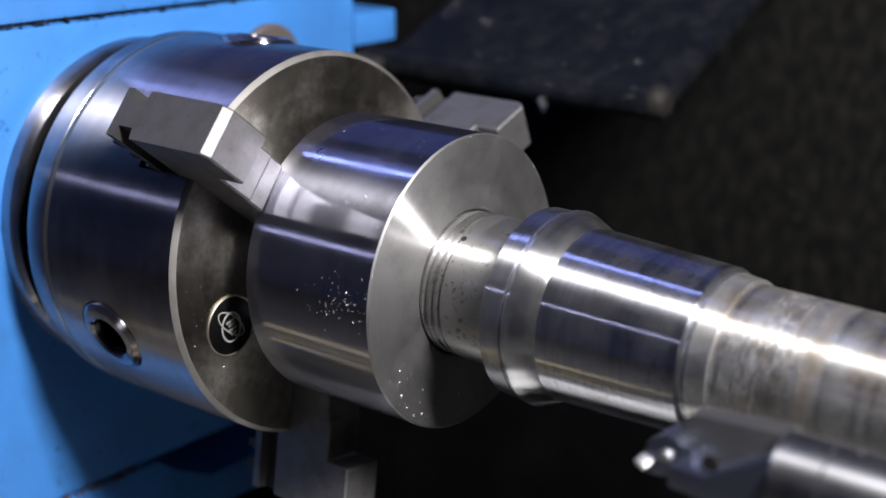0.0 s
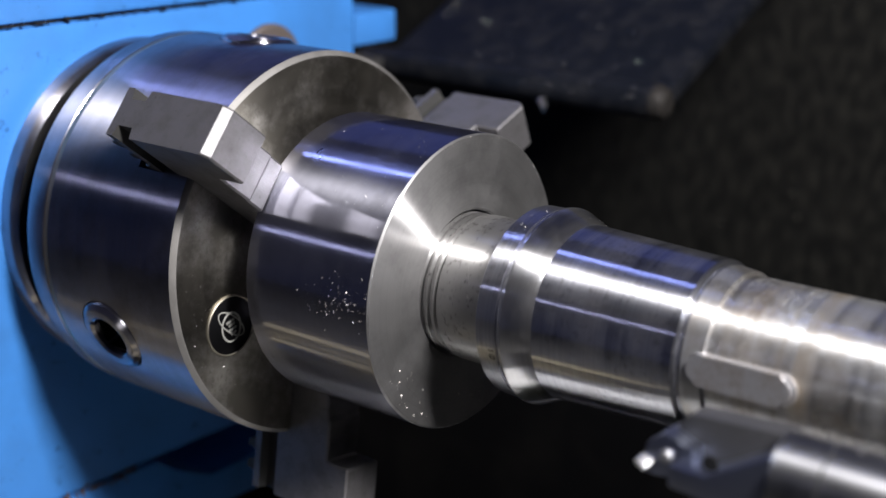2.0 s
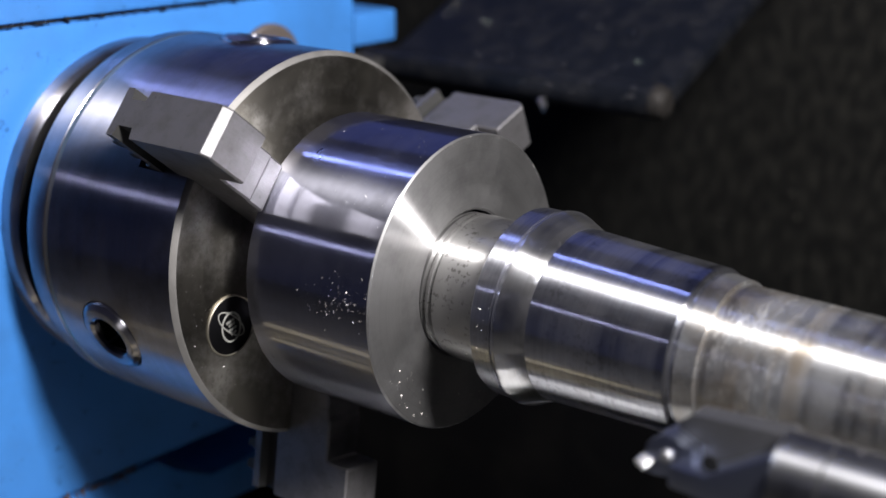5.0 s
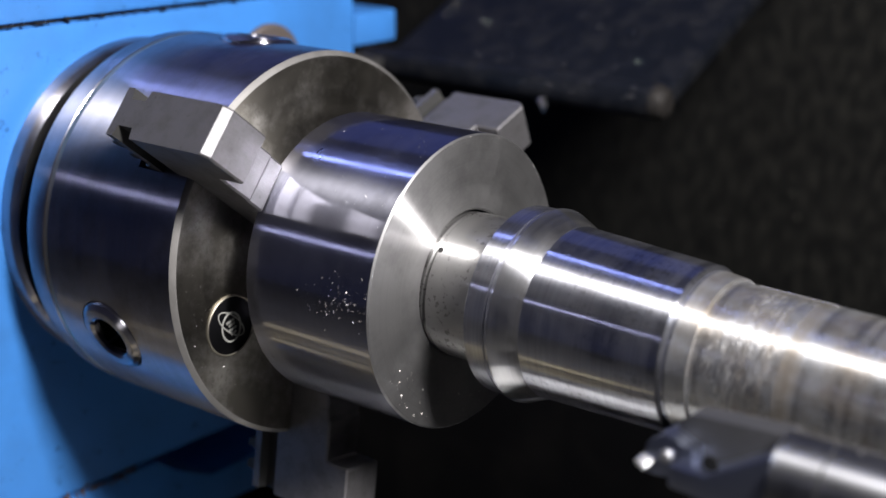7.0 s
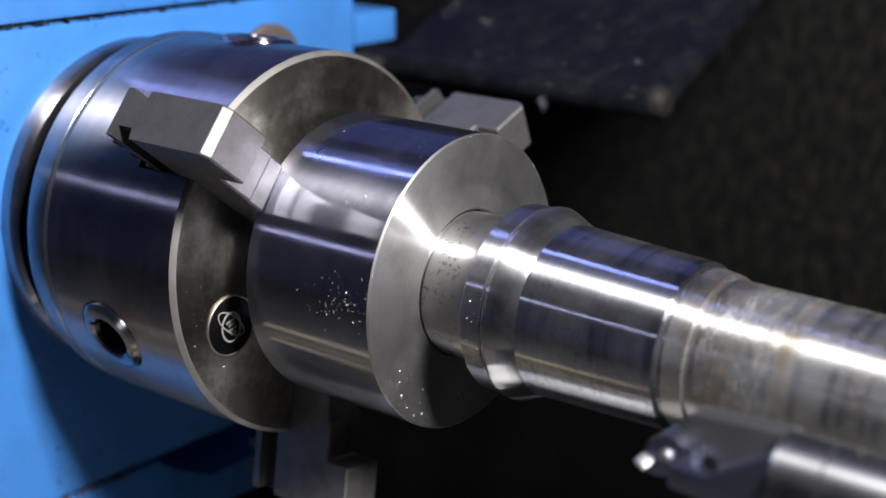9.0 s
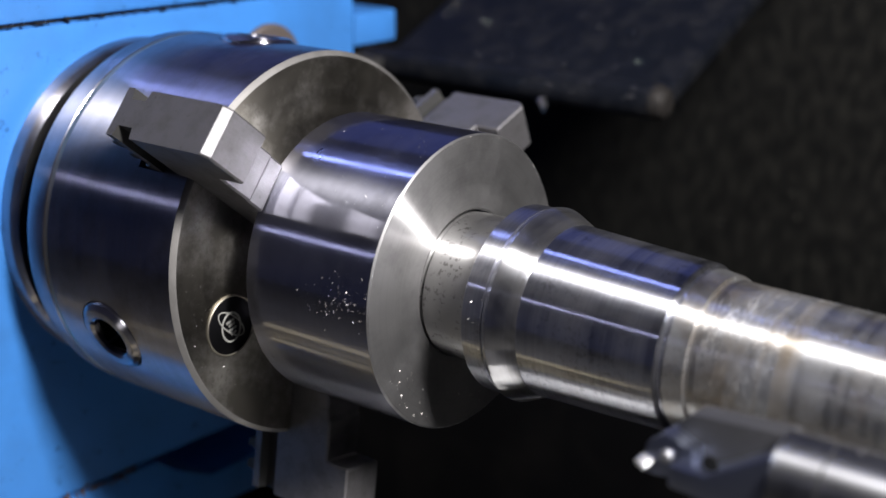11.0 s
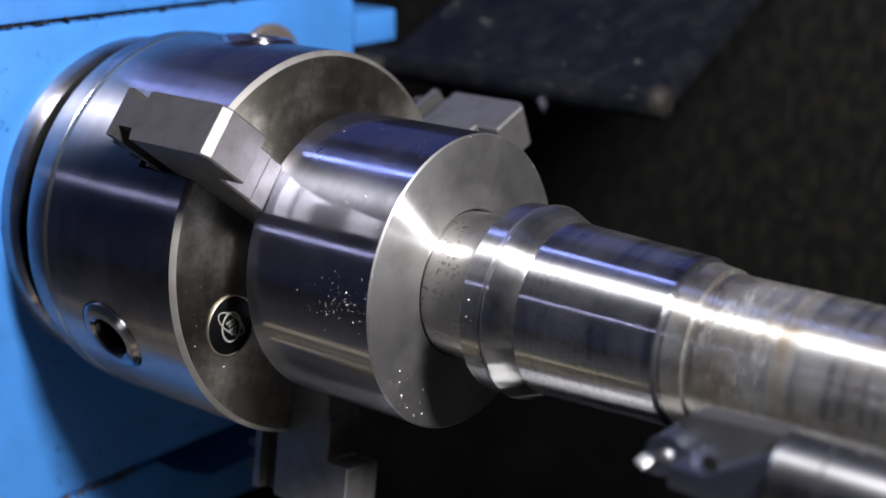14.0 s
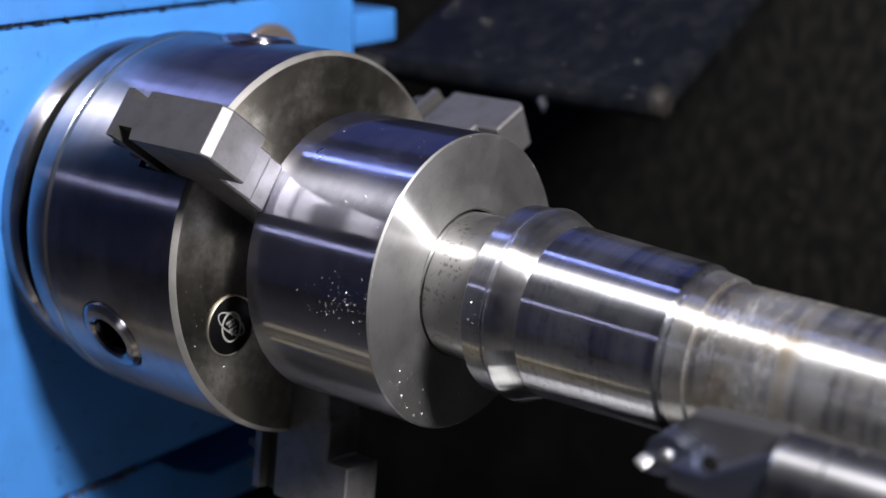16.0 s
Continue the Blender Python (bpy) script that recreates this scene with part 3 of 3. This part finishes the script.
# ---- the workpiece ----
def hub():
    ob = base("steel_hub", CENTRE, "bright turned steel hub gripped in the chuck jaws", "hub")
    b = part("body", revolve([(0.0218, 0.0352), (0.0218, 0.0705), (0.0228, 0.0717), (0.0980, 0.0717), (0.0988, 0.0709), (0.0988, 0.0362), (0.0978, 0.0352), (0.0218, 0.0352)], 192), STEEL_HUB, ob)
    part("spigot", revolve([(0.0035, 0.036), (0.0035, 0.0495), (0.0216, 0.0495), (0.0216, 0.0352), (0.0035, 0.0352)], 96), STEEL_HUB, ob)
    b.data.materials.append(STEEL_FACE)
    for f in b.data.polygons:
        if f.normal.x > 0.5:
            f.material_index = 1
    return ob


hub()


def shaft():
    ob = base("threaded_shaft", CENTRE, "turned steel shaft with collar and key being screwed into the hub", "shaft")
    prof = [(0.050, 0), (0.050, 0.0330)]
    x = 0.052
    while x < 0.0965:
        prof += [(x, 0.0330), (x + 0.0006, 0.0330), (x + 0.0016, 0.0345), (x + 0.0030, 0.0345), (x + 0.0040, 0.0330)]
        x += 0.0042
    prof += [(0.0988, 0.0332), (0.0994, 0.0349), (0.1285, 0.0349), (0.1287, 0.0352)]
    part("threaded_end", revolve(prof, 160), STEEL_NECK, ob)
    part("collar", revolve([(0.1286, 0.030), (0.1286, 0.0434), (0.1295, 0.0444), (0.1396, 0.0446), (0.1400, 0.0437), (0.1408, 0.0437), (0.1412, 0.0449), (0.1422, 0.0456), (0.1432, 0.0457), (0.1434, 0.030)], 192), STEEL_SHAFT, ob)
    part("chamfer", revolve([(0.1433, 0.030), (0.1433, 0.0456), (0.1440, 0.0454), (0.1554, 0.0403), (0.1557, 0.0400), (0.1557, 0.030)], 192), CONE, ob, "brushed conical chamfer")
    part("body", revolve([(0.1558, 0.030), (0.1558, 0.0400), (0.2225, 0.0374), (0.2233, 0.0368), (0.2240, 0.0352), (0.2250, 0.0352), (0.2254, 0.030)], 192), STEEL_SHAFT, ob)
    part("shank", revolve([(0.2252, 0.020), (0.2252, 0.0350), (0.2260, 0.0356), (0.2345, 0.0346), (0.2351, 0.0330), (0.75, 0.0324), (0.752, 0.031), (0.752, 0)], 160), STEEL_OLD, ob)
    # feather key and its rounded ends, at the key's angle round the shaft
    bm = bmesh.new()
    half, n = 0.0066, 10
    ring = [(0.2758 - half + half * math.cos(u), half * math.sin(u)) for u in [math.pi * (k / n - 0.5) for k in range(n + 1)]]
    ring += [(0.2272 + half + half * math.cos(u), half * math.sin(u)) for u in [math.pi * (k / n + 0.5) for k in range(n + 1)]]
    lo = [bm.verts.new((px, py, 0.030)) for px, py in ring]
    hi = [bm.verts.new((px, py, 0.0367)) for px, py in ring]
    top = bm.faces.new(hi)
    bm.faces.new(lo[::-1])
    for i in range(len(ring)):
        j = (i + 1) % len(ring)
        bm.faces.new((lo[i], lo[j], hi[j], hi[i]))
    bmesh.ops.bevel(bm, geom=list(top.edges), offset=0.0017, segments=2, affect="EDGES")
    part("feather_key", bm, KEY_STEEL, ob, "round-ended steel feather key", spin(-122))
    for k, (dx, da, lx, ly) in enumerate(((0.0, 0, 0.0015, 0.0003), (0.0, 3.2, 0.0012, 0.0003), (0.0, 5.6, 0.0012, 0.0003), (0.0012, 4.4, 0.0003, 0.0010), (-0.0012, 4.4, 0.0003, 0.0010))):
        bm = bmesh.new()
        box(bm, 0.1374 + dx - lx, 0.1374 + dx + lx, -ly, ly, 0.0430, 0.04475)
        part("stamped_stroke", bm, GAP, ob, at=spin(256 + da))
    # A solid black disc paints the dark inside of the drilled hole.
    bm = revolve([(0.030, 0), (0.030, 0.0013), (0.0351, 0.0014), (0.0351, 0)], 20)
    part("pin_hole_disc", bm, GAP, ob, "small black disc for the shade in a drilled hole", spin(-17.3) @ pose(0.1005, 0, 0, 0, -90, 0))
    return ob


SHAFT = shaft()


def stuck_chips():
    """Chips caught in the oil on the shaft's chamfer and collar."""
    rng = random.Random(11)
    bm = bmesh.new()
    for x0, sx, a0, sa, n in ((0.1525, 0.0016, 122, 5, 12), (0.1505, 0.002, 200, 12, 6), (0.134, 0.003, 188, 14, 8), (0.120, 0.004, 195, 20, 10)):
        for _ in range(n):
            x, a = rng.gauss(x0, sx), radians(rng.gauss(a0, sa))
            r = 0.0351 if x < 0.1285 else 0.0447 if x < 0.1396 else 0.0456 - (x - 0.1433) * 0.456
            crumb(bm, (x, r * math.cos(a), r * math.sin(a)), 0.00042 * rng.uniform(0.5, 1.6), rng)
    tagged(part("stuck_chips", bm, CHIP, SHAFT, "bright chips caught in the oil"), kind="stuff")


stuck_chips()


# ---- swarf ----
def swarf():
    rng = random.Random(4)
    bm = bmesh.new()
    # on the hub's side towards the operator
    for n, x0, sx, a0, sa, size in ((64, 0.085, 0.007, 175, 4.5, 0.00045), (22, 0.070, 0.010, 178, 5, 0.0004), (46, 0.06, 0.02, 112, 16, 0.00022), (34, 0.088, 0.006, 130, 20, 0.00025)):
        for _ in range(n):
            a = radians(rng.gauss(a0, sa))
            x = min(0.097, max(0.03, rng.gauss(x0, sx)))
            crumb(bm, (x, 0.0719 * math.cos(a), AXIS + 0.0719 * math.sin(a)), size * rng.uniform(0.4, 1.5), rng)
    # on the hub's face, low down
    for _ in range(70):
        a, r = radians(rng.uniform(205, 285)), rng.uniform(0.052, 0.0705)
        crumb(bm, (0.0990, r * math.cos(a), AXIS + r * math.sin(a)), 0.00045 * rng.uniform(0.4, 1.6), rng)
    for _ in range(26):
        a, r = radians(rng.uniform(15, 120)), rng.uniform(0.0695, 0.0714)
        crumb(bm, (0.0988, r * math.cos(a), AXIS + r * math.sin(a)), 0.0004 * rng.uniform(0.4, 1.6), rng)
    # on the chuck's face round the badge
    for _ in range(40):
        a, r = radians(rng.gauss(196, 12)), min(0.094, rng.gauss(0.083, 0.008))
        crumb(bm, (0.0035, r * math.cos(a), AXIS + r * math.sin(a)), 0.0004 * rng.uniform(0.4, 1.5), rng)
    # one on the boring bar
    crumb(bm, (0.3356, -0.1010, AXIS + 0.0182), 0.0013, rng)
    crumb(bm, (0.3360, -0.1005, AXIS + 0.0184), 0.0010, rng)
    tagged(part("swarf", bm, CHIP), "fine bright steel chips stuck to the oily metal", "steel chips", kind="stuff")
    bm = bmesh.new()
    spots = [(0.020, 0.068), (0.007, 0.0305), (-0.047, 0.080), (0.042, 0.0995), (0.042, -0.0026), (0.0496, 0.0656), (-0.0058, -0.005), (0.024, 0.015), (-0.0465, 0.047)]
    for px, py in spots + [(rng.uniform(-0.12, 0.11), rng.uniform(0.0, 0.2)) for _ in range(170)]:
        p = pose(-0.08, 0.30, AXIS + 0.034, 25, 0, 0) @ Vector((px, py, 0.0075))
        crumb(bm, p, (0.0011 if (px, py) in spots else 0.0005) * rng.uniform(0.7, 1.3), rng)
    for _ in range(30):
        p = pose(-0.08, 0.30, AXIS + 0.034, 25, 0, 0) @ Vector((rng.uniform(0.0, 0.11), rng.gauss(-0.008, 0.004), 0.0105))
        crumb(bm, p, 0.0007 * rng.uniform(0.4, 1.6), rng)
    for k in range(5):
        crumb(bm, (-0.0576 + rng.gauss(0, 0.0015), 0.2880, AXIS + 0.0236 + rng.gauss(0, 0.002)), 0.0032, rng)
    # dried splashes on the sheet behind
    spray = bmesh.new()
    for _ in range(420):
        crumb(spray, (rng.uniform(-0.55, 0.55), 0.6985, AXIS + rng.uniform(-0.2, 0.32)), 0.0005 + 0.0016 * rng.random() ** 4, rng)
    tagged(part("dried_splashes", spray, SPLASH), "pale dried coolant splashes on the dark guard", "splashes", kind="stuff")
    tagged(part("plate_swarf", bm, CHIP), "scattered bright chips on the black guard plate", "steel chips", kind="stuff")


swarf()


# ---- the tool ----
def tool():
    ob = base("boring_bar", pose(0, -0.10, AXIS - 0.001), "grey steel boring bar with a small bright insert, out of focus", "turning tool")
    bm = revolve([(0.3095, 0), (0.3095, 0.0152), (0.3105, 0.0160), (0.60, 0.0160), (0.60, 0)], 64)
    part("bar", bm, BAR_STEEL, ob, at=pose(0, 0, 0.003))
    part("scribed_ring", revolve([(0.3271, 0.010), (0.3271, 0.01605), (0.3281, 0.01605), (0.3281, 0.010)], 64), DARK_TOOL, ob, "fine dark scribed ring", pose(0, 0, 0.003))
    # milled neck: a ramp up to the bar with a higher wall behind it
    bm = extrude_outline([(0.2740, -0.0070), (0.2740, 0.0010), (0.2880, 0.0010), (0.3110, 0.0150), (0.3110, -0.0100)], -0.0140, 0.0010, 0.0006)
    part("milled_ramp", bm, TOOL, ob, "milled ramp tinted blue for what it reflects")
    bm = extrude_outline([(0.2690, -0.0070), (0.2690, 0.0105), (0.2735, 0.0148), (0.3100, 0.0172), (0.3100, -0.0100)], 0.0012, 0.0120, 0.0006)
    part("milled_wall", bm, DARK_TOOL, ob, "milled wall in the darker copy of the tool steel")
    bm = extrude_outline([(0.2575, -0.0080), (0.2610, 0.0035), (0.2670, 0.0085), (0.2720, 0.0075), (0.2760, 0.0052), (0.2790, 0.0052), (0.2790, -0.0062), (0.2650, -0.0085)], -0.0065, 0.0065, 0.0012)
    part("head", bm, TOOL, ob)
    bm = extrude_outline([(-0.0028, -0.0020), (-0.0022, 0.0026), (0.0027, 0.0024), (0.0022, -0.0025)], -0.0013, 0.0013, 0.0007)
    part("insert", bm, CARBIDE, ob, "small bright carbide insert", pose(0.2612, -0.0086, -0.0036, -58, 20, 0))
    bm = revolve([(0, 0), (0, 0.0024), (0.0010, 0.0026), (0.0019, 0.0018), (0.0019, 0)], 24)
    part("clamp_screw", bm, CARBIDE, ob, "bright clamp screw", pose(0.2690, -0.0064, 0.0006, 0, 0, -90))
    # Nothing is bored here; a black disc gives the hole's shade.
    bm = revolve([(0, 0), (0, 0.0030), (0.0008, 0.0030), (0.0008, 0)], 24)
    part("coolant_hole_disc", bm, GAP, ob, "black disc for the shade in a coolant hole", pose(0.2872, -0.0085, 0.0036, 20, 0, -90))
    return ob


def carriage():
    ob = base("cross_slide", pose(0, 0, 0), "unseen near-black cross slide added to carry the boring bar", "cross slide")
    # Slide and saddle are added out of view, black to bounce little light.
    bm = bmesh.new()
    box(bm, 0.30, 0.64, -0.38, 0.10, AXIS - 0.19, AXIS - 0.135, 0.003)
    part("slide", bm, TRAY_AND_SHADE, ob)
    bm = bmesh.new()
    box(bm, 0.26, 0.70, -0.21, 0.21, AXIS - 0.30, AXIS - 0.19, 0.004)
    part("saddle", bm, TRAY_AND_SHADE, ob)
    bm = bmesh.new()
    box(bm, 0.47, 0.58, -0.16, -0.05, AXIS - 0.135, AXIS - 0.014, 0.004)
    part("tool_holder", bm, BLACK_IRON_AND_GROOVES, ob)
    return ob


tool()
carriage()


# ---- what moves ----
def motions():
    # seconds, turn of the shaft in degrees, metres still to go, upright lean, sideways lean, lift in the thread
    out = []
    for t, deg, s, lz, ly, lift in SHAFT_ROWS:
        lean = Matrix.Rotation(ly, 4, "Z") @ Matrix.Rotation(-math.atan(lz), 4, "Y")
        m = CENTRE @ Matrix.Translation((0.08, 0, lift)) @ lean @ Matrix.Translation((s - 0.08, 0, 0)) @ Matrix.Rotation(radians(deg + 737), 4, "X")
        out.append((t, m))
    walk(SHAFT, out)


SHAFT_ROWS = [(0, 125, 0.0109, -0.0203, -0.0084, 0.0008), (0.5, 123, 0.0130, 0.0030, -0.0073, -0.0002), (0.9, 121, 0.0124, 0.0068, -0.0084, -0.0005), (1, 112, 0.0123, 0.0078, -0.0087, -0.0006),
              (1.1, 85, 0.0121, 0.0079, -0.0088, -0.0006), (1.2, 58, 0.0119, 0.0080, -0.0089, -0.0006), (1.3, 54, 0.0116, 0.0082, -0.0089, -0.0005), (1.4, 50, 0.0114, 0.0083, -0.0090, -0.0005),
              (1.5, 20, 0.0112, 0.0084, -0.0091, -0.0005), (1.6, -10, 0.0107, 0.0080, -0.0091, -0.0005), (1.7, -17, 0.0103, 0.0076, -0.0091, -0.0005), (1.8, -20, 0.0098, 0.0073, -0.0092, -0.0005),
              (1.9, -50, 0.0094, 0.0069, -0.0092, -0.0005), (2, -80, 0.0089, 0.0065, -0.0092, -0.0005), (2.1, -84, 0.0090, 0.0015, -0.0090, -0.0005), (2.2, -92, 0.0091, -0.0035, -0.0089, -0.0005),
              (2.3, -112, 0.0093, -0.0086, -0.0087, -0.0006), (2.4, -121, 0.0094, -0.0136, -0.0086, -0.0006), (2.5, -121, 0.0095, -0.0186, -0.0084, -0.0006), (2.6, -121, 0.0092, -0.0134, -0.0089, -0.0004),
              (2.8, -122, 0.0085, -0.0031, -0.0098, -0.0001), (3, -125, 0.0079, 0.0073, -0.0108, 0.0002), (3.2, -126, 0.0083, -0.0037, -0.0098, 0.0000), (3.3, -152, 0.0085, -0.0091, -0.0093, -0.0002),
              (3.4, -172, 0.0087, -0.0146, -0.0088, -0.0003), (3.5, -176, 0.0089, -0.0201, -0.0083, -0.0004), (3.6, -177, 0.0086, -0.0202, -0.0087, -0.0004), (3.7, -178, 0.0084, -0.0203, -0.0092, -0.0004),
              (3.8, -205, 0.0081, -0.0204, -0.0096, -0.0004), (3.9, -236, 0.0079, -0.0205, -0.0101, -0.0004), (4, -236, 0.0076, -0.0206, -0.0105, -0.0004), (4.1, -237, 0.0074, -0.0207, -0.0105, -0.0004),
              (4.2, -250, 0.0073, -0.0208, -0.0105, -0.0004), (4.4, -300, 0.0069, -0.0210, -0.0105, -0.0003), (4.6, -310, 0.0066, -0.0211, -0.0106, -0.0003), (4.9, -370, 0.0061, -0.0214, -0.0106, -0.0002),
              (5.1, -380, 0.0058, -0.0216, -0.0106, -0.0002), (5.4, -445, 0.0052, -0.0218, -0.0107, -0.0001), (5.6, -460, 0.0049, -0.0220, -0.0107, -0.0001), (5.9, -500, 0.0044, -0.0223, -0.0107, 0.0000),
              (6.1, -512, 0.0041, -0.0224, -0.0108, 0.0000), (6.3, -524, 0.0037, -0.0226, -0.0108, 0.0001), (6.5, -527, 0.0034, -0.0228, -0.0108, 0.0001), (6.6, -536, 0.0032, -0.0230, -0.0105, 0.0001),
              (6.7, -546, 0.0029, -0.0232, -0.0102, 0.0001), (6.8, -581, 0.0027, -0.0233, -0.0098, 0.0001), (7, -582, 0.0022, -0.0237, -0.0092, 0.0001), (7.1, -610, 0.0021, -0.0235, -0.0096, 0.0001),
              (7.2, -650, 0.0019, -0.0234, -0.0100, 0.0001), (7.3, -662, 0.0018, -0.0232, -0.0105, 0.0000), (7.5, -665, 0.0015, -0.0229, -0.0113, 0.0000), (7.6, -680, 0.0014, -0.0227, -0.0113, 0.0000),
              (7.7, -715, 0.0012, -0.0225, -0.0113, 0.0000), (7.9, -737, 0.0009, -0.0220, -0.0112, -0.0001), (8, -737, 0.0008, -0.0218, -0.0112, -0.0001), (8.5, -737, 0.0000, -0.0049, -0.0099, 0.0001),
              (9, -737, 0.0001, -0.0185, -0.0086, 0.0002), (11.5, -737, 0.0007, -0.0198, -0.0070, 0.0001), (12, -737, 0.0003, -0.0025, -0.0092, -0.0001), (12.5, -737, 0.0009, -0.0116, -0.0080, -0.0001),
              (13, -737, 0.0007, -0.0223, -0.0126, 0.0000), (13.5, -737, 0.0008, -0.0229, -0.0098, 0.0000), (14, -737, 0.0000, 0.0003, -0.0117, -0.0002), (14.5, -737, 0.0004, -0.0217, -0.0113, 0.0001),
              (15, -737, 0.0008, -0.0234, -0.0097, 0.0000), (15.5, -737, 0.0008, -0.0234, -0.0097, 0.0000), (16, -737, 0.0007, -0.0238, -0.0093, 0.0000)]
motions()
